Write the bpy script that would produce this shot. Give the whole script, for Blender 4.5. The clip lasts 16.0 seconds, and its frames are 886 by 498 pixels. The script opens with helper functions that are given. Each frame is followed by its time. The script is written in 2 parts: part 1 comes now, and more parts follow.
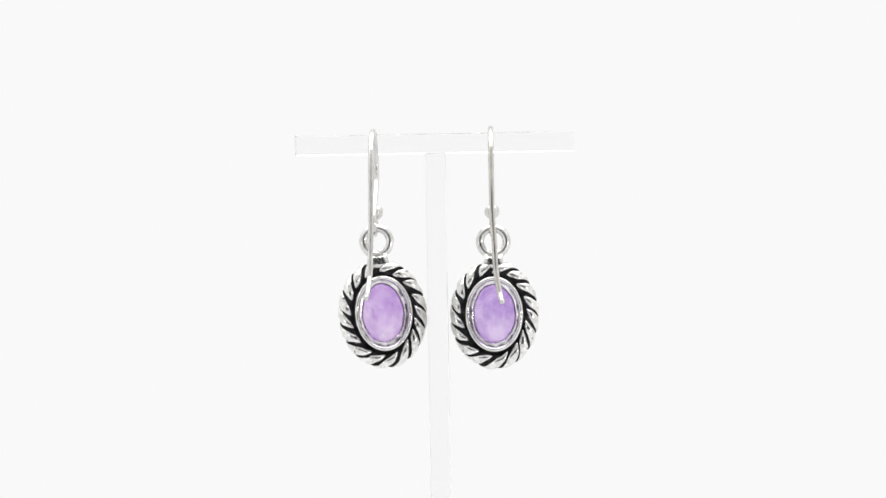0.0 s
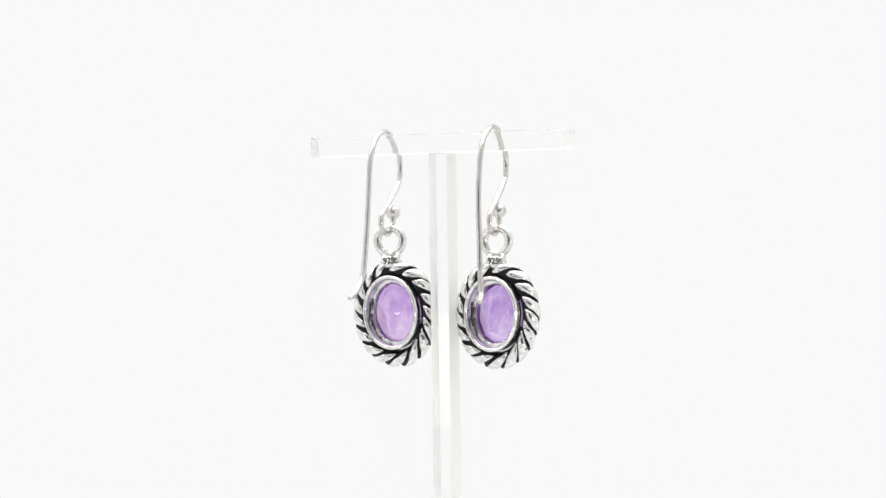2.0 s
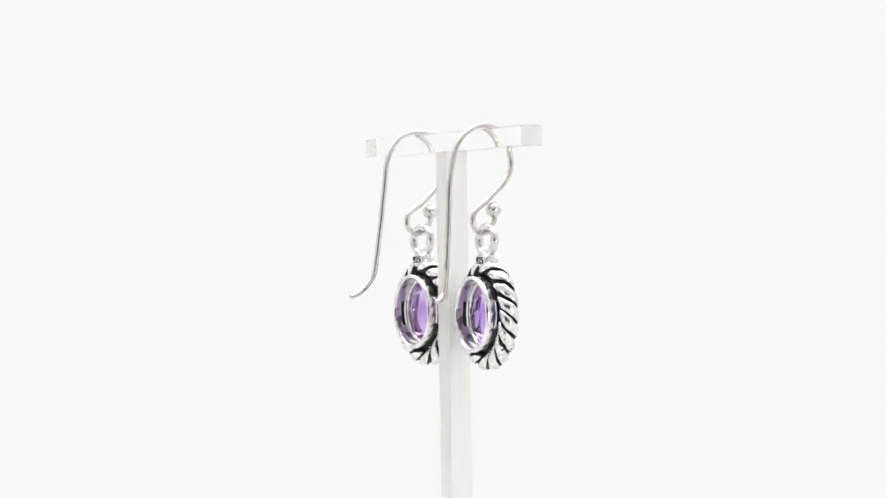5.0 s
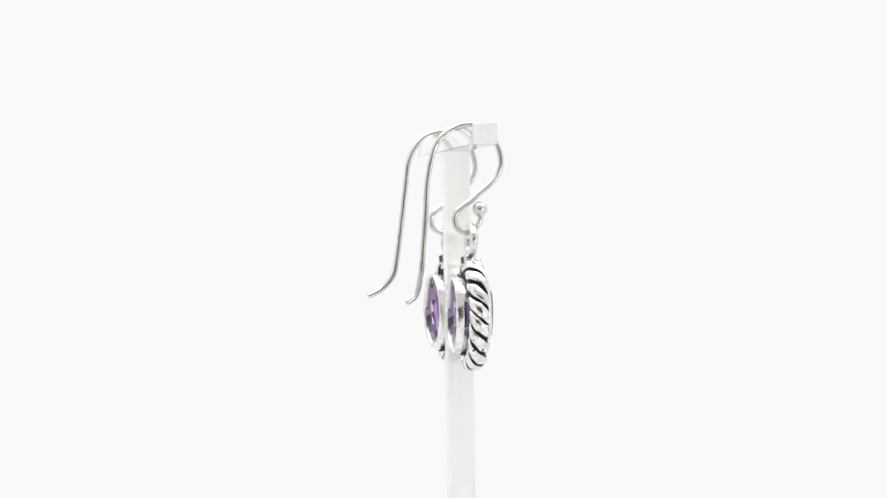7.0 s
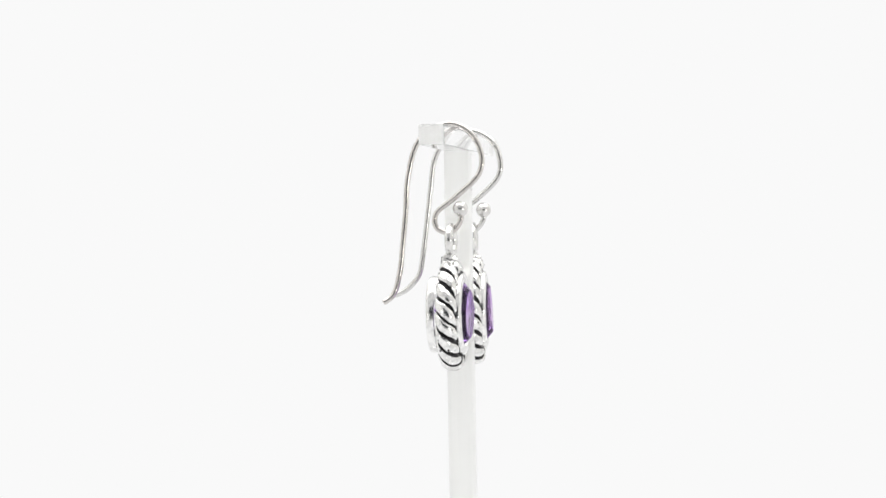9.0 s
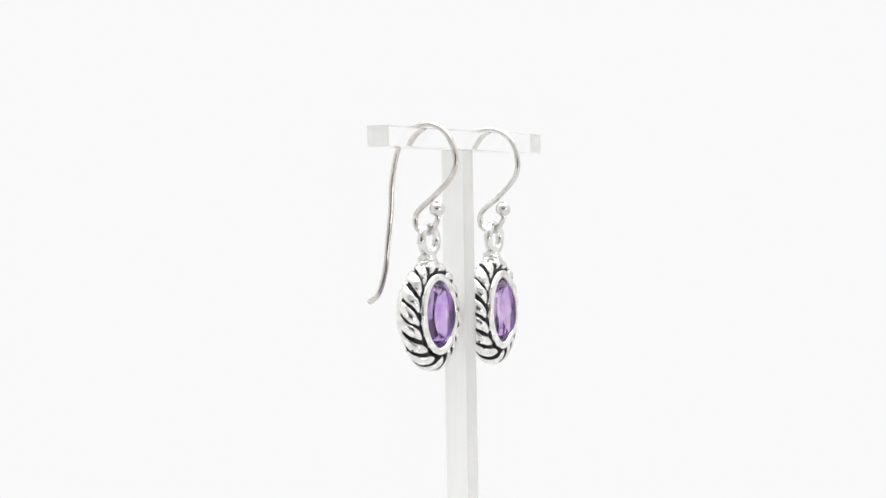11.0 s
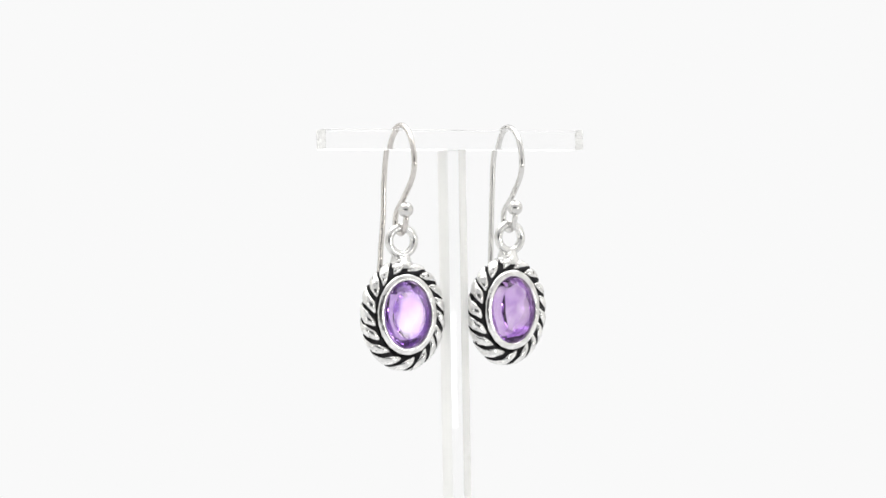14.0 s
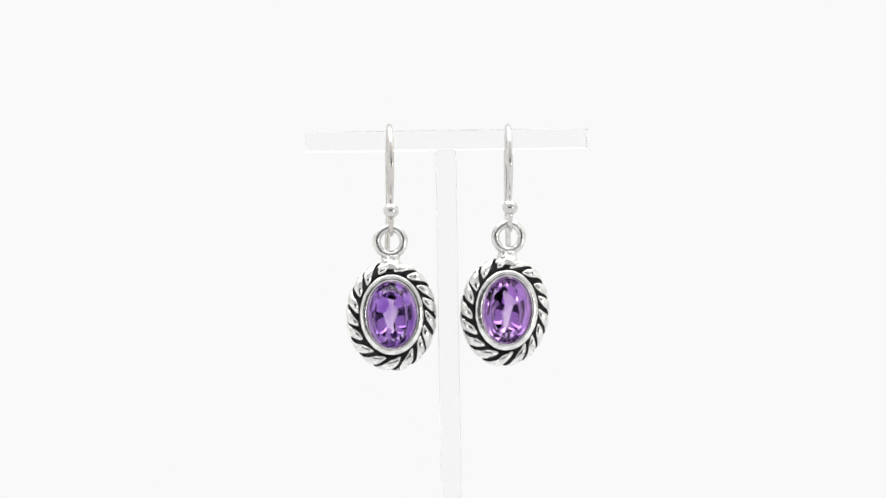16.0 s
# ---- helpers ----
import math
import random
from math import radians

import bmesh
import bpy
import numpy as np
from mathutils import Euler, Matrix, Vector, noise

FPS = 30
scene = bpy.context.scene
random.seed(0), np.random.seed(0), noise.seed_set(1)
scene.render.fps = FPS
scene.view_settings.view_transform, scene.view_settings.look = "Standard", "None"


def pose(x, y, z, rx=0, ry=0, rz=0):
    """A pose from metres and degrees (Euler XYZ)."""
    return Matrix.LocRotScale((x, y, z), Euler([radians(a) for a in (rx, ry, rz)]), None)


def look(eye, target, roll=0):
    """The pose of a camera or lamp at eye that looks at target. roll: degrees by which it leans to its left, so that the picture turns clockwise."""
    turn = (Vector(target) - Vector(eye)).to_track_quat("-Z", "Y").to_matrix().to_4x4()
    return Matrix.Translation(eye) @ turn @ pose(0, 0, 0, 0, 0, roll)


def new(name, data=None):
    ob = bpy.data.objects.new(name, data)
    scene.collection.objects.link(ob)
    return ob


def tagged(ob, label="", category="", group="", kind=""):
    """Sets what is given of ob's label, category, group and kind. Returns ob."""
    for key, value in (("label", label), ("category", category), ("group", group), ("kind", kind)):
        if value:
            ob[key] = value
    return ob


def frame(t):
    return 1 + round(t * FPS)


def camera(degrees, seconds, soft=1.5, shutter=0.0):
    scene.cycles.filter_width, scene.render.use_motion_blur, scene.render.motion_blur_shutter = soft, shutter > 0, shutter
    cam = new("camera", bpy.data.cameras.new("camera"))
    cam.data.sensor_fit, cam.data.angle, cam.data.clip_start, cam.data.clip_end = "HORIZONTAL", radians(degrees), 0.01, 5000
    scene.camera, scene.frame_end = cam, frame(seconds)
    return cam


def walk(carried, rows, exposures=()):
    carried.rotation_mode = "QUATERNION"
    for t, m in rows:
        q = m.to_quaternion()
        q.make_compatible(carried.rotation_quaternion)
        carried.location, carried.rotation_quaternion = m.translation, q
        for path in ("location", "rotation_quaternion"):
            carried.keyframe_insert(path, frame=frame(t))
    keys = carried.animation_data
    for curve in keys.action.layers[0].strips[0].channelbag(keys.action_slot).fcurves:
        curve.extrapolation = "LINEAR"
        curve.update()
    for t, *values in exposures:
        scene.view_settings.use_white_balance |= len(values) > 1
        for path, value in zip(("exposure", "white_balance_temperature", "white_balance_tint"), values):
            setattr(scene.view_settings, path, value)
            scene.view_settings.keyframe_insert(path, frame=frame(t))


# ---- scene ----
# The camera stands still before a small white light tent, in which a
# clear T-shaped stand with two earrings turns half a round.
MM = 0.001
FLOOR = 62.0                     # height of the camera's eye over the tent's floor, mm

cam = camera(18.34, 16.0, soft=1.55)
EYE = pose(0, -0.3331, FLOOR * MM, 90.50, 0, -0.032) @ pose(0, 0, 0, 0, 0, -0.96)
walk(cam, [(0, EYE), (16, EYE)], exposures=[(0, 0.0), (16, 0.0)])

# ---- world: the dim room outside the tent ----
world = bpy.data.worlds.new("world")
scene.world = world
world.use_nodes = True
world.node_tree.nodes["Background"].inputs[0].default_value = (0.9, 0.95, 1.0, 1)
world.node_tree.nodes["Background"].inputs[1].default_value = 0.07

# two small lamp heads beside the lens, the eastern one stronger, which flash in the stones and on the rims
for at, power in (((-0.2176, -0.2333, 0.039), 0.015), ((0.2176, -0.2333, 0.039), 0.075)):
    lamp = bpy.data.lights.new("lamp", "AREA")
    lamp.shape, lamp.size, lamp.size_y, lamp.energy = "RECTANGLE", 0.058, 0.027, power
    lamp.color = (1.0, 0.98, 0.95)
    new("lamp", lamp).matrix_world = look(at, (0, 0, 0.057))

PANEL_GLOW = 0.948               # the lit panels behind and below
FRONT_GLOW = 0.72                # the unseen glowing cloth added in front, over the lens
TOP_GLOW = 3.6                   # the unseen fill panel added overhead


# ---- materials ----
def shader(name):
    m = bpy.data.materials.new(name)
    m.use_nodes = True
    nt = m.node_tree
    return m, nt, nt.nodes["Principled BSDF"]


def noise_node(nt, scale, detail=4.0):
    co = nt.nodes.new("ShaderNodeTexCoord")
    n = nt.nodes.new("ShaderNodeTexNoise")
    n.inputs["Scale"].default_value, n.inputs["Detail"].default_value = scale, detail
    nt.links.new(co.outputs["Object"], n.inputs["Vector"])
    return n


def ramp(nt, src, a, b, lo, hi):
    r = nt.nodes.new("ShaderNodeMapRange")
    for k, v in zip(("From Min", "From Max", "To Min", "To Max"), (a, b, lo, hi)):
        r.inputs[k].default_value = v
    nt.links.new(src, r.inputs["Value"])
    return r.outputs["Result"]


def mixed(nt, fac, a, b):
    m = nt.nodes.new("ShaderNodeMix")
    m.data_type = "RGBA"
    nt.links.new(fac, m.inputs[0])
    m.inputs[6].default_value, m.inputs[7].default_value = (*a, 1), (*b, 1)
    return m.outputs[2]


def bump(nt, p, height, strength, distance):
    b = nt.nodes.new("ShaderNodeBump")
    b.inputs["Strength"].default_value, b.inputs["Distance"].default_value = strength, distance
    nt.links.new(height, b.inputs["Height"])
    nt.links.new(b.outputs[0], p.inputs["Normal"])


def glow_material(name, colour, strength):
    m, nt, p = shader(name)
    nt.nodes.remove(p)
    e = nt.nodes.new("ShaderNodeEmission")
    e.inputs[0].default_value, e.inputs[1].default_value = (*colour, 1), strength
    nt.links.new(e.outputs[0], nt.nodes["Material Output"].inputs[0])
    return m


def silver_material(name, colour, rough, wear, dents=0.5, pits=0.0):
    m, nt, p = shader(name)
    p.inputs["Metallic"].default_value = 1
    big, fine = noise_node(nt, 900, 3), noise_node(nt, 5200, 5)
    tint = mixed(nt, ramp(nt, big.outputs[0], 0.35, 0.7, 0, 1), colour, tuple(c * wear for c in colour))
    if pits:
        # black oxide left in small pits
        hole = noise_node(nt, 1900, 3)
        shade = mixed(nt, ramp(nt, hole.outputs[0], pits, pits + 0.05, 0, 1), (0.05, 0.048, 0.05), colour)
        nt.links.new(tint, shade.node.inputs[7])
        tint = shade
    nt.links.new(tint, p.inputs["Base Color"])
    nt.links.new(ramp(nt, fine.outputs[0], 0.3, 0.75, rough, rough + 0.14), p.inputs["Roughness"])
    bump(nt, p, big.outputs[0], dents, 0.00016)
    return m


def oxide_material():
    m, nt, p = shader("oxidised_silver")
    big, fine = noise_node(nt, 1100, 4), noise_node(nt, 6000, 4)
    nt.links.new(mixed(nt, ramp(nt, big.outputs[0], 0.45, 0.8, 0, 1), (0.010, 0.0095, 0.011),
                       (0.05, 0.048, 0.052)), p.inputs["Base Color"])
    p.inputs["Metallic"].default_value = 0.3
    p.inputs["Roughness"].default_value = 0.5
    p.inputs["Specular IOR Level"].default_value = 0.25
    bump(nt, p, fine.outputs[0], 0.5, 0.0001)
    return m


def tarnish_material():
    """Silver with blotches of black oxide."""
    m, nt, p = shader("blotched_silver")
    big = noise_node(nt, 650, 5)
    spot = ramp(nt, big.outputs[0], 0.38, 0.47, 0, 1)
    nt.links.new(mixed(nt, spot, (0.14, 0.135, 0.145), (0.74, 0.73, 0.74)), p.inputs["Base Color"])
    nt.links.new(ramp(nt, spot, 0, 1, 0.3, 1.0), p.inputs["Metallic"])
    p.inputs["Roughness"].default_value = 0.28
    bump(nt, p, big.outputs[0], 0.6, 0.0003)
    return m


def gem_material(name, colour, deep):
    m, nt, p = shader(name)
    nt.nodes.remove(p)
    g = nt.nodes.new("ShaderNodeBsdfGlass")
    g.inputs["IOR"].default_value, g.inputs["Roughness"].default_value = 1.544, 0.03
    zones = noise_node(nt, 330, 3)
    nt.links.new(mixed(nt, ramp(nt, zones.outputs[0], 0.40, 0.60, 0, 1), colour, deep), g.inputs["Color"])
    nt.links.new(g.outputs[0], nt.nodes["Material Output"].inputs[0])
    return m


def acrylic_material(name, colour, rough):
    m, nt, p = shader(name)
    fine = noise_node(nt, 700, 4)
    nt.links.new(mixed(nt, fine.outputs[0], colour, tuple(min(1, c * 1.02) for c in colour)), p.inputs["Base Color"])
    p.inputs["Transmission Weight"].default_value = 1
    p.inputs["IOR"].default_value = 1.33
    p.inputs["Roughness"].default_value = rough
    return m


def cloth_material(name, colour):
    m, nt, p = shader(name)
    weave, folds = noise_node(nt, 900, 3), noise_node(nt, 9, 2)
    nt.links.new(mixed(nt, folds.outputs[0], tuple(c * 0.9 for c in colour), colour), p.inputs["Base Color"])
    p.inputs["Roughness"].default_value = 0.95
    bump(nt, p, weave.outputs[0], 0.3, 0.0005)
    return m


def cut_material(name, colour, clear):
    """The matt, sawn edge of acrylic: it scatters light both ways."""
    m, nt, p = shader(name)
    nt.nodes.remove(p)
    d, t = nt.nodes.new("ShaderNodeBsdfDiffuse"), nt.nodes.new("ShaderNodeBsdfTranslucent")
    mix = nt.nodes.new("ShaderNodeMixShader")
    # fine saw marks along the edge
    fine = noise_node(nt, 1700, 5)
    squash = nt.nodes.new("ShaderNodeMapping")
    squash.inputs["Scale"].default_value = (1, 1, 0.035)
    nt.links.new(fine.inputs["Vector"].links[0].from_socket, squash.inputs["Vector"])
    nt.links.new(squash.outputs[0], fine.inputs["Vector"])
    marks = ramp(nt, fine.outputs[0], 0.34, 0.56, 0, 1)
    tint = mixed(nt, marks, tuple(c * 0.95 for c in colour), colour)
    for b in (d, t):
        nt.links.new(tint, b.inputs[0])
    mix.inputs[0].default_value = 0.4
    nt.links.new(d.outputs[0], mix.inputs[1])
    nt.links.new(t.outputs[0], mix.inputs[2])
    g, both = nt.nodes.new("ShaderNodeBsdfGlass"), nt.nodes.new("ShaderNodeMixShader")
    g.inputs["IOR"].default_value, g.inputs["Roughness"].default_value = 1.33, 0.28
    both.inputs[0].default_value = clear
    nt.links.new(mix.outputs[0], both.inputs[1])
    nt.links.new(g.outputs[0], both.inputs[2])
    nt.links.new(both.outputs[0], nt.nodes["Material Output"].inputs[0])
    return m


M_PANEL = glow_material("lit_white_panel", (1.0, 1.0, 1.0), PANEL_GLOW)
M_FRONT = glow_material("glowing_front_cloth", (1.0, 1.0, 1.0), FRONT_GLOW)
M_FLAP = cloth_material("dim_flap_cloth", (0.66, 0.66, 0.65))
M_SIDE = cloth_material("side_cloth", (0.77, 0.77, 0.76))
M_TOP = glow_material("overhead_fill_panel", (1.0, 0.99, 0.97), TOP_GLOW)
M_SILVER = silver_material("polished_silver", (0.93, 0.925, 0.915), 0.10, 0.70)
M_STRAND = silver_material("pitted_silver", (0.94, 0.935, 0.925), 0.10, 0.72, 0.6, 0.305)
M_CAST = silver_material("cast_silver", (0.79, 0.785, 0.775), 0.13, 0.78)
M_WIRE = silver_material("silver_wire", (0.72, 0.712, 0.70), 0.12, 0.90, 0.15)
M_WARM_WIRE = silver_material("tarnished_wire", (0.69, 0.66, 0.635), 0.12, 0.85, 0.2)
M_OXIDE = oxide_material()
M_TARNISH = tarnish_material()
M_VIOLET = gem_material("violet_amethyst", (0.89, 0.80, 0.955), (0.695, 0.55, 0.84))
M_PINK = gem_material("pink_amethyst", (0.905, 0.81, 0.95), (0.735, 0.58, 0.855))
M_CLEAR = acrylic_material("clear_acrylic", (1.0, 1.0, 1.0), 0.0)
M_CUT = cut_material("sawn_acrylic_edge", (0.997, 1.0, 0.985), 0.50)
M_END = cut_material("matt_acrylic_end", (0.997, 1.0, 0.99), 0.08)


# ---- mesh helpers (all shapes are given in millimetres) ----
def finish(bm, smooth=None):
    """Scales a bmesh to metres, mends its normals and shades it smooth below an angle."""
    bmesh.ops.scale(bm, vec=(MM, MM, MM), verts=bm.verts)
    bmesh.ops.recalc_face_normals(bm, faces=bm.faces)
    if smooth:
        for f in bm.faces:
            f.smooth = True
        for e in bm.edges:
            if len(e.link_faces) == 2 and e.calc_face_angle(0) > radians(smooth):
                e.smooth = False
    return bm


def part(name, bm, mats, parent=None, label="", m=None):
    """Links a bmesh as one mesh object under a thing or a part."""
    me = bpy.data.meshes.new(name)
    bm.to_mesh(me)
    bm.free()
    for x in mats if isinstance(mats, (list, tuple)) else (mats,):
        me.materials.append(x)
    ob = new(name, me)
    ob.parent = parent
    if m is not None:
        ob.matrix_local = m
    return tagged(ob, label)


def spline(points, steps):
    """Points along a smooth curve through the given ones, however far apart they lie."""
    p = [Vector(q) for q in points]
    p = [2 * p[0] - p[1]] + p + [2 * p[-1] - p[-2]]
    out = []
    for i in range(1, len(p) - 2):
        a, b, c, d = p[i - 1], p[i], p[i + 1], p[i + 2]
        t1 = (b - a).length ** 0.5
        t2 = t1 + (c - b).length ** 0.5
        t3 = t2 + (d - c).length ** 0.5
        for k in range(steps):
            t = t1 + (t2 - t1) * k / steps
            e = a.lerp(b, t / t1)
            f = b.lerp(c, (t - t1) / (t2 - t1))
            g = c.lerp(d, (t - t2) / (t3 - t2))
            out.append(e.lerp(f, t / t2).lerp(f.lerp(g, (t - t1) / (t3 - t1)), (t - t1) / (t2 - t1)))
    return out + [p[-2]]


def skin(bm, rings, closed=False, caps=True):
    """Joins rings of points with quads."""
    vs = [[bm.verts.new(q) for q in ring] for ring in rings]
    n = len(vs[0])
    for i in range(len(vs) if closed else len(vs) - 1):
        a, b = vs[i], vs[(i + 1) % len(vs)]
        for j in range(n):
            bm.faces.new((a[j], a[(j + 1) % n], b[(j + 1) % n], b[j]))
    if caps and not closed:
        bm.faces.new(vs[0])
        bm.faces.new(vs[-1])
    return bm


def tube(points, radius, sides=14):
    """A round wire along points; radius is a number or a function of 0 to 1."""
    bm = bmesh.new()
    rings, side = [], None
    n = len(points)
    for i, q in enumerate(points):
        t = (points[min(i + 1, n - 1)] - points[max(i - 1, 0)]).normalized()
        if side is None:
            side = t.orthogonal().normalized()
        side = (side - t * side.dot(t)).normalized()
        up = t.cross(side)
        r = radius(i / (n - 1)) if callable(radius) else radius
        rings.append([q + r * (math.cos(a) * side + math.sin(a) * up)
                      for a in (2 * math.pi * k / sides for k in range(sides))])
    return skin(bm, rings)


def oval_ring(profile, ax, bz, turns=72, t0=0.0, t1=2 * math.pi):
    """Sweeps a closed profile of (outward, y) round an oval of half axes ax, bz in the xz plane."""
    whole = abs(t1 - t0 - 2 * math.pi) < 1e-6
    rings = []
    for i in range(turns if whole else turns + 1):
        t = t0 + (t1 - t0) * i / turns
        rings.append([Vector(((ax + d) * math.cos(t), y, (bz + d) * math.sin(t))) for d, y in profile])
    return skin(bmesh.new(), rings, closed=whole)


def block(x0, x1, y0, y1, z0, z1, bevel=0.0):
    bm = bmesh.new()
    bmesh.ops.create_cube(bm, size=1)
    for v in bm.verts:
        v.co = ((x0 + x1) / 2 + v.co.x * (x1 - x0), (y0 + y1) / 2 + v.co.y * (y1 - y0), (z0 + z1) / 2 + v.co.z * (z1 - z0))
    if bevel:
        bmesh.ops.bevel(bm, geom=bm.edges[:], offset=bevel, segments=2, affect="EDGES", profile=0.5)
    return bm


def ball(r, centre):
    bm = bmesh.new()
    bmesh.ops.create_uvsphere(bm, u_segments=24, v_segments=16, radius=r)
    bmesh.ops.translate(bm, vec=centre, verts=bm.verts)
    return bm


# ---- the light tent ----
def build_tent():
    wide, sheet, deep, high, front = 350, 235, 330, 520, -250
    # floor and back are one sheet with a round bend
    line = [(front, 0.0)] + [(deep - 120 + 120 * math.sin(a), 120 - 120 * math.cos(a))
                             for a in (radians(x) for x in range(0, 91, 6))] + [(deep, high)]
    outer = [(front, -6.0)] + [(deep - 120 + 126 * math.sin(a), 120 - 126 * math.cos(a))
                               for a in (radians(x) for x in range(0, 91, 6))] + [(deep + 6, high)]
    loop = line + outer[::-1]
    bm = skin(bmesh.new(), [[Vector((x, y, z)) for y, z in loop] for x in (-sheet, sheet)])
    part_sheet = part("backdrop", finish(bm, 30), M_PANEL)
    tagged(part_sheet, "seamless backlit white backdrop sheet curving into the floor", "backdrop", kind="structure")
    for name, x0, x1 in (("wall_west", -wide - 8, -wide - 1), ("wall_east", wide + 1, wide + 8)):
        w = part(name, finish(block(x0, x1, front, deep + 22, -12, high)), M_SIDE)
        tagged(w, "plain white cloth side of the light tent", "wall", kind="structure")
    w = part("wall_north", finish(block(-wide, wide, deep + 14, deep + 22, -6, high)), M_SIDE)
    tagged(w, "plain white cloth back of the light tent", "wall", kind="structure")
    w = part("floor", finish(block(-wide * 1.6, wide * 1.6, front - 400, deep + 150, -20, -12.5)), M_SIDE)
    tagged(w, "white cloth table top under the light tent", "floor", kind="structure")
    # glowing overhead panel, added out of view to brighten the acrylic's matt edges
    c = part("ceiling", finish(block(-wide - 8, wide + 8, front, deep + 22, high + 1, high + 8)), M_TOP)
    tagged(c, "unseen glowing panel over the tent, added to brighten the stand's edges", "ceiling", kind="structure")
    # front, all unseen: an added glowing cloth above; flaps and a low wide opening below
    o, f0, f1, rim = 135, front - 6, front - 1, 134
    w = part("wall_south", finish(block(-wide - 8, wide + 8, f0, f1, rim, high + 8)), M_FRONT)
    tagged(w, "unseen glowing cloth over the lens, added for bright reflections in the silver", "wall", kind="structure")
    # unseen flaps added beside the opening, toned down to darken what the silver mirrors
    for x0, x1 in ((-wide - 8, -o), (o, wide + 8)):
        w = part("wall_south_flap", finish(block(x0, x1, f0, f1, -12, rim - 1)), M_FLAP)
        tagged(w, "unseen cloth flap beside the lens opening, added to dim the silver's reflections", "wall", kind="structure")



build_tent()


# ---- the stand (its own space: the turning axis at x = y = 0) ----
BAR = (-0.71, 2.08, 15.85 + FLOOR)


def build_stand():
    stand = new("earring_stand")
    tagged(stand, "clear acrylic T-shaped display stand with frosted cut edges", "display stand")

    def cut_edges(bm):
        bm.normal_update()
        for f in bm.faces:
            if abs(f.normal.x) > 0.9:
                f.material_index = 1
        return bm
    x, y, z = BAR
    part("crossbar", cut_edges(finish(block(x - 17, x + 17, y - 1.5, y + 1.5, z - 1.2, z + 1.2, 0.07))), [M_CLEAR, M_END], stand)
    part("pole", cut_edges(finish(block(x + 0.1 - 1.22, x + 0.1 + 1.22, y - 1.5, y + 1.5, 3.0, z - 1.215, 0.07))), [M_CLEAR, M_CUT], stand)
    part("base", cut_edges(finish(block(x - 20, x + 20, y - 15, y + 15, 0.0, 2.99, 0.2))), [M_CLEAR, M_CUT], stand)
    return stand


# ---- one earring ----
ROPE_A, ROPE_B, ROPE_R = 4.20, 5.42, 0.86
STRANDS = 17


def rope_point(t, phi, r):
    n = Vector((math.cos(t) / ROPE_A, 0, math.sin(t) / ROPE_B)).normalized()
    out = math.cos(phi) * n + math.sin(phi) * Vector((0, 1, 0))
    place = Vector((math.cos(phi) * n.x, 1.13 * math.sin(phi), math.cos(phi) * n.z))
    return Vector((ROPE_A * math.cos(t), 0, ROPE_B * math.sin(t))) + r * place, out


def rope_angles():
    """Angles round the oval at even steps of its length."""
    fine = [2 * math.pi * i / 2000 for i in range(2001)]
    run = [0.0]
    for a, b in zip(fine, fine[1:]):
        run.append(run[-1] + math.hypot(ROPE_A * (math.cos(b) - math.cos(a)), ROPE_B * (math.sin(b) - math.sin(a))))
    return [float(v) for v in np.interp([run[-1] * (i + 0.3) / STRANDS for i in range(STRANDS)], run, fine)]


def strand_mesh(t0, rng):
    """One leaf-shaped strand that winds over the rope from its back to its front."""
    low = 20 * max(0.0, -math.sin(t0))            # the lower strands reach further in
    first, last, steps, sides = radians(-104 - low + rng.uniform(-6, 6)), radians(96 + low + rng.uniform(-6, 6)), 24, 14
    wide, tall = rng.uniform(1.04, 1.22), 0.41 * rng.uniform(0.90, 1.1)
    p1, p2, p3 = (rng.uniform(0, 6.28) for _ in range(3))
    speed = math.hypot(ROPE_A * math.sin(t0), ROPE_B * math.cos(t0))

    def at(phi):
        return rope_point(t0 - (0.78 * phi + 0.09 * phi ** 3) / speed, phi, ROPE_R)
    rings = []
    for i in range(steps + 1):
        phi = first + (last - first) * i / steps
        q, out = at(phi)
        along = (at(phi + 0.01)[0] - at(phi - 0.01)[0]).normalized()
        side = along.cross(out).normalized()
        u = phi / (last if phi > 0 else first)
        k = max(0.03, 1 - u ** 3.2) ** 0.6
        w = wide * (0.50 + 0.10 * max(0.0, math.cos(phi))) * k
        rough = [1 + 0.05 * math.sin(7 * phi + p1 + (1 if c > 0 else 4)) + 0.02 * math.sin(15 * phi + p2 * (1 if c > 0 else 2)) for c in (-1, 1)]
        q = q + side * (0.05 * math.sin(3 * phi + p3))
        rings.append([q + side * (w * rough[math.cos(a) > 0] * math.copysign(abs(math.cos(a)) ** 0.85, math.cos(a))) + out * (tall * (k ** 0.6) * math.sin(a))
                      for a in (2 * math.pi * j / sides for j in range(sides))])
    bm = skin(bmesh.new(), rings)
    # the strand's flanks and underside are left black
    bm.verts.index_update()
    for f in bm.faces:
        js = sorted({v.index % sides for v in f.verts})
        mid = sum(js) / len(js) if js != [0, sides - 1] else sides - 0.5
        f.material_index = 0 if len(f.verts) == 4 and math.sin(2 * math.pi * mid / sides) > 0.3 else 1
    return finish(bm, 75)


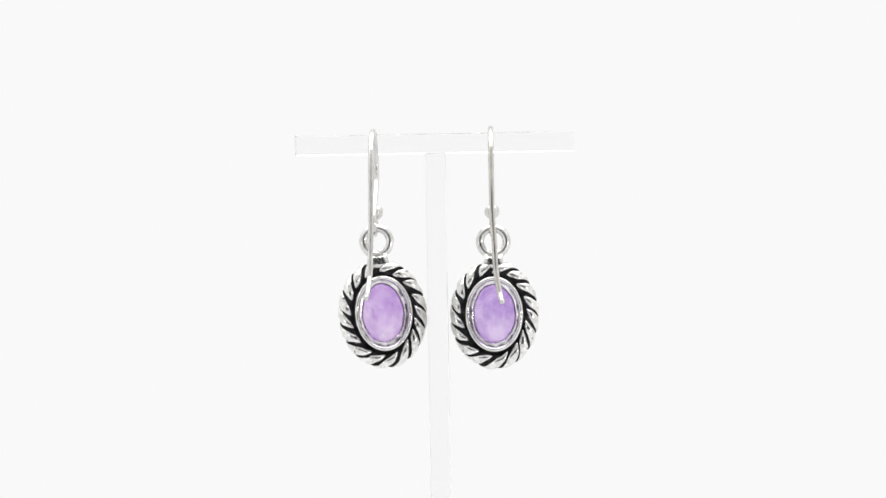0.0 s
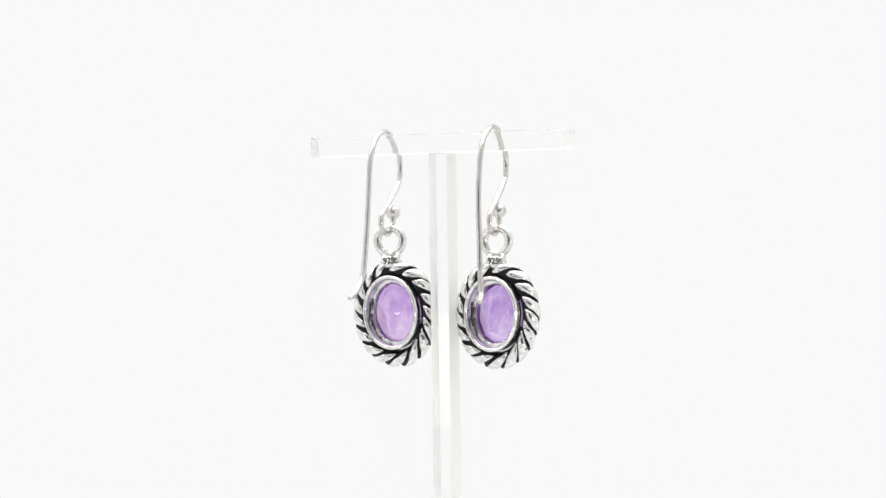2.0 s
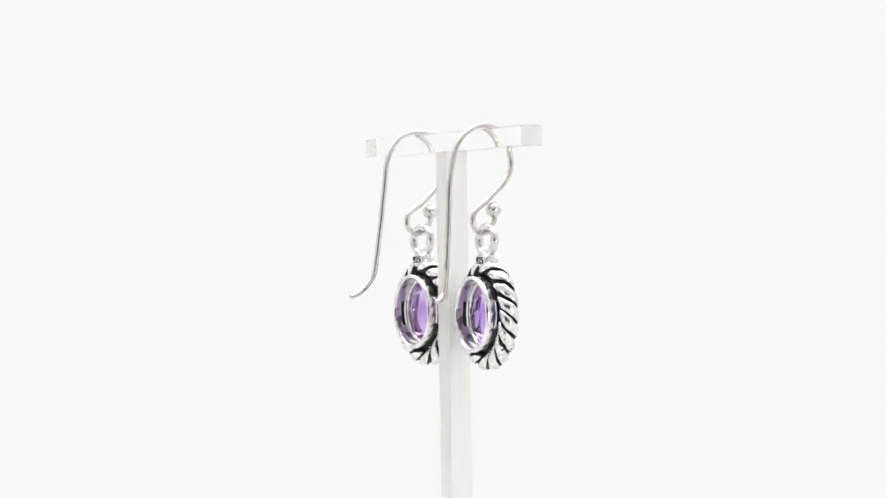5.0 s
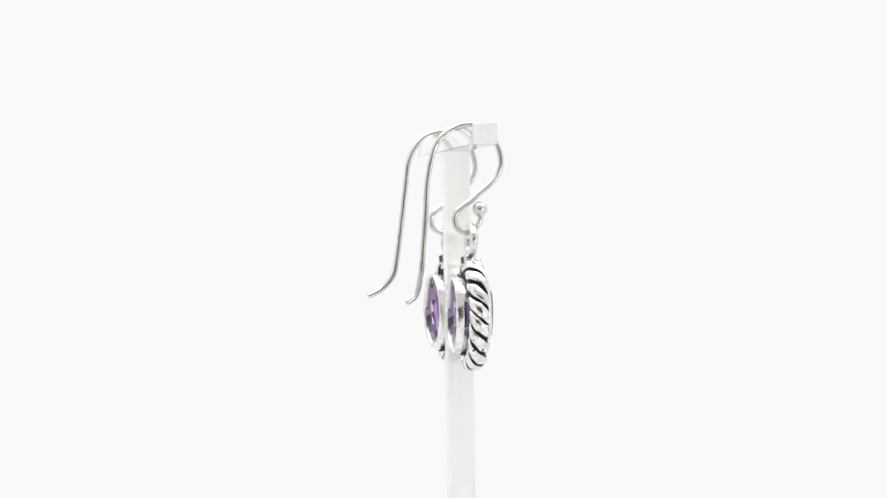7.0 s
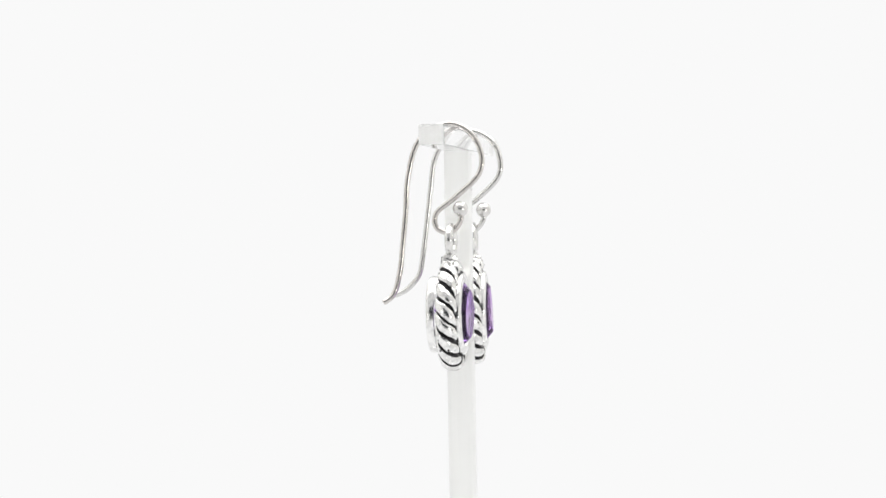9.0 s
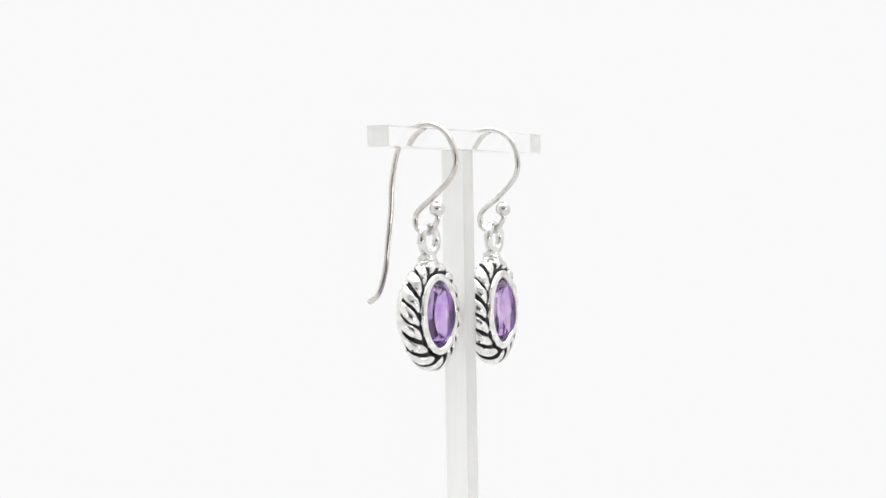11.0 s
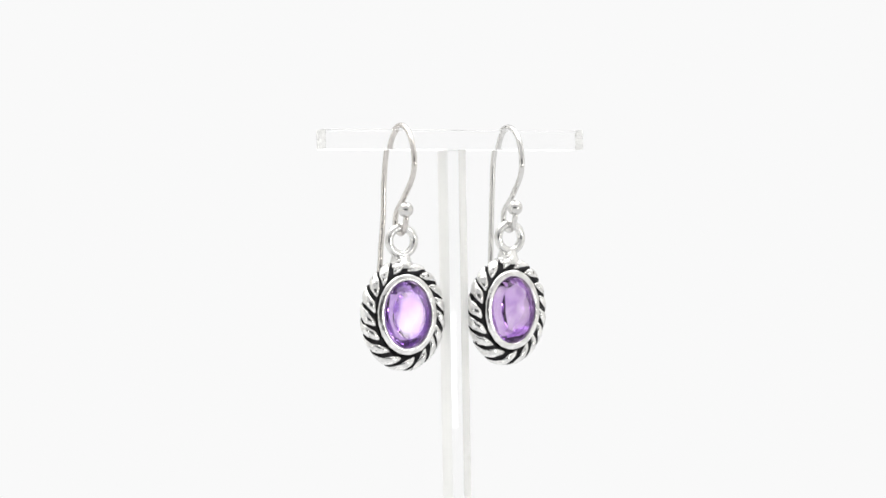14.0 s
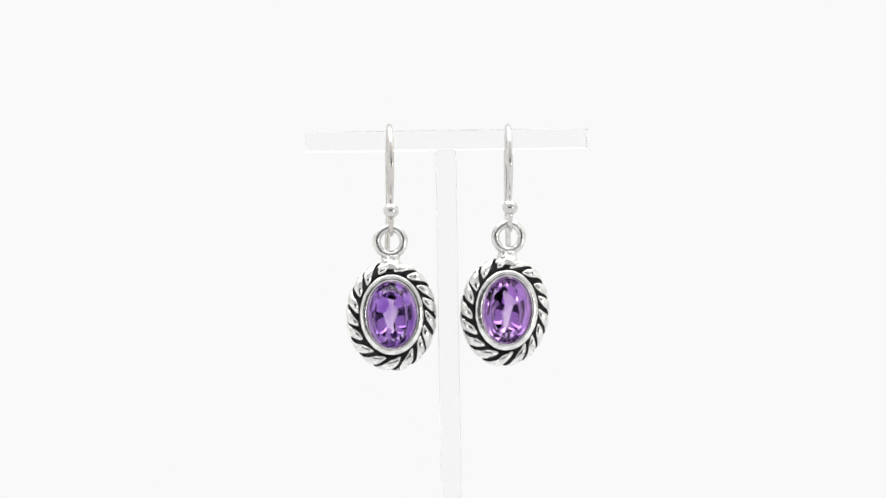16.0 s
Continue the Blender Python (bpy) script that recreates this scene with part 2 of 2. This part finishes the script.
def gem_mesh(rng, keel):
    """A native-cut oval stone: a broad table, a bevelled crown, a girdle, and a full-bellied pavilion of uneven facets."""
    a, b = 2.98, 4.02
    bm = bmesh.new()
    for count, shift, sx, sz, y, uneven in ((16, 0.5, 0.70, 0.715, 2.20, 0.0), (16, 0.5, 1.0, 1.0, 1.14, 0.0), (16, 0.5, 1.0, 1.0, 0.90, 0.0),
                                            (10, 0.3, 0.81, 0.81, -0.10, 0.03), (6, 0, 0.32, 0.50, -1.75, keel), (3, 0.2, 0.05, 0.20, -2.06, 0.3)):
        for i in range(count):
            t = 2 * math.pi * (i + shift + rng.uniform(-1.6, 1.6) * uneven) / count
            k = 1 + rng.uniform(-uneven, uneven)
            bm.verts.new((a * sx * k * math.cos(t), y + 0.7 * rng.uniform(-uneven, uneven), b * sz * k * math.sin(t)))
    bmesh.ops.convex_hull(bm, input=bm.verts)
    bmesh.ops.delete(bm, geom=[v for v in bm.verts if not v.link_faces], context="VERTS")
    return finish(bm, 16)


def bezel_mesh():
    profile = [(-0.22, 0.9), (-0.27, 1.24), (-0.20, 1.36), (0.0, 1.63), (0.08, 1.69), (0.18, 1.71), (0.62, 1.58), (0.75, 1.48), (0.79, 1.3), (0.74, 0.2), (0.1, 0.1)]
    return finish(oval_ring(profile, 3.05, 4.06), 50)


def back_ring_mesh():
    profile = [(-0.06, -1.66), (-0.07, -2.15), (0.0, -2.42), (0.10, -2.55), (0.22, -2.60), (0.34, -2.56), (0.44, -2.42), (0.49, -2.2), (0.44, -1.66)]
    bm = finish(oval_ring(profile, 3.02, 4.1), 50)
    bm.normal_update()
    for f in bm.faces:
        c = f.calc_center_median()
        if f.normal.dot(Vector((c.x, 0, c.z)).normalized()) < -0.8:
            f.material_index = 1
    return bm


def seat_mesh(rng):
    """The rough ledge inside the setting on which the stone sits."""
    profile = [(-0.06, -0.42), (0.0, -0.62), (0.08, -0.86), (0.2, -0.95), (0.72, -0.95), (0.72, -0.3), (0.1, -0.3)]
    bm = oval_ring(profile, 2.50, 3.52, 110)
    p = [rng.uniform(0, 6.28) for _ in range(4)]
    for v in bm.verts:
        t = math.atan2(v.co.z / 3.52, v.co.x / 2.50)
        k = 1 + 0.014 * math.sin(3 * t + p[0]) + 0.008 * math.sin(8 * t + p[1]) + 0.005 * math.sin(19 * t + p[2])
        if math.hypot(v.co.x / 2.50, v.co.z / 3.52) < 1.12:
            v.co.x, v.co.z = v.co.x * k, v.co.z * k
            v.co.y += 0.03 * math.sin(13 * t + p[3])
    return finish(bm, 50)


def band_mesh(mid):
    """The wall between the back ring and the bezel, over the top or the bottom of the stone."""
    profile = [(0.05, 0.3), (0.07, -1.67), (0.36, -1.67), (0.36, 0.3)]
    return finish(oval_ring(profile, 3.02, 4.1, 40, mid - radians(69), mid + radians(69)), 50)


def core_mesh():
    profile = [(0.86 * math.cos(a), 1.06 * math.sin(a)) for a in (2 * math.pi * k / 16 for k in range(16))]
    return finish(oval_ring(profile, ROPE_A, ROPE_B, 90), 50)


def neck_mesh():
    """The soldered foot under the hanging ring: wide at the rope, waisted, wide at the ring."""
    widths = spline([(5.5, 1.75, 0), (5.95, 1.5, 0), (6.35, 1.22, 0), (6.75, 1.12, 0), (7.1, 1.16, 0), (7.4, 1.25, 0)], 4)
    depths = spline([(-0.95, 1.3, 0), (-1.1, 1.12, 0), (-1.1, 0.9, 0), (-1.08, 0.68, 0), (-0.7, 0.5, 0), (-0.35, 0.3, 0)], 4)
    rings = []
    for (z, w, _), (d0, d1, _) in zip(widths, depths):
        ring = []
        for k in range(40):
            a = 2 * math.pi * k / 40
            c, s = math.cos(a), math.sin(a)
            y = (d0 + d1) / 2 + (d1 - d0) / 2 * math.copysign(abs(s) ** (1.1 if s > 0 else 0.35), s)
            x = w * math.copysign(abs(c) ** 0.7, c)
            # lumps of solder on the front, mostly on one side
            lump = (0.22 * max(0.0, min(1.0, (x - 0.1) / 0.5)) + 0.03) * max(0.0, s + 0.2) * math.sin(6.3 * z + 2.2 * x) * math.sin(5.5 * x + 1.1 * z) * min(1.0, (7.4 - z) * 2)
            ring.append(Vector((x + lump * c, y + lump * 1.3, z)))
        rings.append(ring)
    return finish(skin(bmesh.new(), rings), 60)


def stamp_mesh():
    """The dark hallmark digits pressed into the foot's back."""
    cu = bpy.data.curves.new("stamp", "FONT")
    cu.body, cu.align_x, cu.align_y = "925", "CENTER", "CENTER"
    cu.size, cu.extrude, cu.offset = 1.16, 0.018, 0.02
    ob = new("stamp", cu)
    bpy.context.view_layer.update()
    me = bpy.data.meshes.new_from_object(ob)
    bm = bmesh.new()
    bm.from_mesh(me)
    bpy.data.objects.remove(ob)
    bpy.data.meshes.remove(me)
    bpy.data.curves.remove(cu)
    bmesh.ops.scale(bm, vec=(0.84, 1, 1), verts=bm.verts)
    # letters upright, read from behind the pendant
    bmesh.ops.transform(bm, matrix=pose(0, -1.118, 6.38, 90, 0, 0), verts=bm.verts)
    return finish(bm)


def build_earring(label, gem, metal, top, hook, hook_base, hook_yaw, side_bend, ring_at, yaw, lean, tilt, cut, rng):
    """top: the point of the hook on the bar, at which the thing's origin lies. hook: (along, height) of the wire in its plane,
    which goes through hook_base at hook_yaw; its leg bends out of that plane by side_bend at the tip. ring_at: the hanging ring's centre, about which the pendant is turned. tilt: how far the stone leans back and turns in its setting. cut: the seed and the unevenness of its lowest facets."""
    ear = new("earring")
    tagged(ear, label, "earring", "pair of earrings on the stand")
    top = Vector(top)
    c, s = math.cos(radians(hook_yaw)), math.sin(radians(hook_yaw))
    line = []
    for u, z in hook:
        out = side_bend * (0.27 * max(0.0, min(1.0, (7.5 - z) / 5)) + 0.75 * (max(0.0, 2.9 - z) / 6.4) ** 2.5) if u < -5 else 0.0
        line.append(Vector((hook_base[0] - s * u + c * out, hook_base[1] + c * u + s * out, z)) - top)
    path = spline(line, 12)
    wire = part("ear_wire", finish(tube(path, lambda k: 0.335 * (0.75 if k < 0.004 else 1.0)), 60), metal, ear, "thin bent silver wire hook")
    part("bead", finish(ball(0.93, line[-1]), 80), M_WIRE, wire)
    hang = Matrix.Translation((Vector(ring_at) - top) * MM) @ pose(0, 0, 0, 0, lean, yaw) @ Matrix.Translation((0, 0, -8.8 * MM))
    circle = [(0.50 * math.cos(a), 0.50 * math.sin(a)) for a in (2 * math.pi * k / 12 for k in range(12))]
    bm = oval_ring(circle, 1.62, 1.62, 40)
    bmesh.ops.translate(bm, vec=(0, 0, 8.8), verts=bm.verts)
    part("hanging_ring", finish(bm, 60), M_CAST, ear, "", hang)
    neck = part("neck", neck_mesh(), M_CAST, ear, "", hang)
    part("stamp", stamp_mesh(), M_OXIDE, neck, "dark stamped hallmark digits")
    rope = part("rope_border", core_mesh(), M_OXIDE, ear, "blackened groove of the rope border", hang @ Matrix.Translation((0, 0, -0.14 * MM)))
    for t in rope_angles():
        part("strand", strand_mesh(t + rng.uniform(-0.025, 0.025), rng), [M_STRAND, M_OXIDE], rope, "polished silver twisted strand")
    part("bezel", bezel_mesh(), M_SILVER, ear, "", hang)
    part("back_ring", back_ring_mesh(), [M_SILVER, M_TARNISH], ear, "", hang)
    part("setting_wall", band_mesh(math.pi / 2), M_TARNISH, ear, "", hang)
    part("setting_wall", band_mesh(-math.pi / 2), M_TARNISH, ear, "", hang)
    part("seat", seat_mesh(rng), M_SILVER, ear, "", hang)
    part("gemstone", gem_mesh(random.Random(cut[0]), cut[1]), gem, ear, "faceted oval purple amethyst", hang @ pose(0, 0, 0, tilt[0], 0, tilt[1]))
    return ear


stand = build_stand()

# bends of the two hook wires from tip to bead: along the hook's plane, and height
HOOK_EAST = [(-9.4, -3.55), (-8.25, -2.65), (-7.45, 0.1), (-7.1, 3.2), (-6.7, 7.2), (-6.4, 11.1), (-5.35, 15.05), (-4.05, 16.65),
             (-1.2, 17.68), (1.2, 16.6), (2.57, 13.8), (2.2, 11.6), (-0.6, 8.95), (-3.05, 6.9), (-3.0, 5.35), (-1.35, 4.7), (-0.1, 6.1), (-0.1, 7.5)]
HOOK_WEST = [(-11.5, -2.8), (-10.0, -2.1), (-8.35, -0.3), (-7.85, 1.8), (-7.3, 5.5), (-6.7, 10.0), (-5.95, 14.4), (-4.1, 16.9),
             (-1.3, 17.5), (1.3, 16.05), (2.25, 13.3), (1.85, 11.6), (-0.7, 9.1), (-3.3, 7.1), (-3.25, 5.6), (-1.5, 4.95), (-0.1, 6.3), (0.0, 7.65)]
TOP_EAST = (6.17, 2.2, 17.5)
TOP_WEST = (-8.18, 2.0, 17.5)

earring_east = build_earring("silver drop earring with oval amethyst, hook wire nearly straight", M_VIOLET, M_WARM_WIRE, TOP_EAST, HOOK_EAST, (6.15, 3.61), 0.9, 1.0,
                             (6.27, 2.36, 3.8), 0.0, 0.0, (-1.3, -3.7), (27, 0.15), random.Random(3))
earring_west = build_earring("silver drop earring with oval amethyst, hook wire splayed outward", M_PINK, M_WIRE, TOP_WEST, HOOK_WEST, (-8.14, 3.84), -1.2, -0.5,
                             (-8.0, 2.52, 4.08), 6.0, -4.0, (3.0, 0.0), (28, 0.25), random.Random(8))

# ---- the turn: seconds and degrees ----
TURN = [(0, 1.8), (1, 13.1), (2, 23.6), (3, 34.2), (4, 44.9), (6.5, 73.3), (7.5, 84.1), (8.5, 95.2), (9, 100.7), (11.5, 128.8),
        (12.5, 139.6), (13.5, 150.6), (14.5, 161.2), (16, 177.2)]


def turned(t):
    """The turn at a time, gliding through the rows of TURN."""
    ts, vs = [r[0] for r in TURN], [r[1] for r in TURN]
    slope = np.gradient(vs, ts)
    i = min(max(int(np.searchsorted(ts, t)) - 1, 0), len(ts) - 2)
    h = ts[i + 1] - ts[i]
    u = (t - ts[i]) / h
    return float((2 * u ** 3 - 3 * u ** 2 + 1) * vs[i] + (u ** 3 - 2 * u ** 2 + u) * h * slope[i]
                 + (3 * u ** 2 - 2 * u ** 3) * vs[i + 1] + (u ** 3 - u ** 2) * h * slope[i + 1])


def motions():
    """The stand and what hangs on it go round together; the axis runs a tenth of a millimetre out of true."""
    for thing, at in ((stand, (0, 0, 0)), (earring_east, TOP_EAST), (earring_west, TOP_WEST)):
        rows = []
        for k in range(81):
            t = k * 0.2
            a = turned(t)
            bob = 0.09 - 0.089 * math.cos(radians(a)) + 0.070 * math.sin(radians(a))
            lift = bob + (FLOOR - 0.09 if thing is not stand else 0)
            m = pose(0, 0, lift * MM, 0, 0, -a) @ Matrix.Translation(Vector(at) * MM)
            rows.append((t, m))
        walk(thing, rows)


motions()
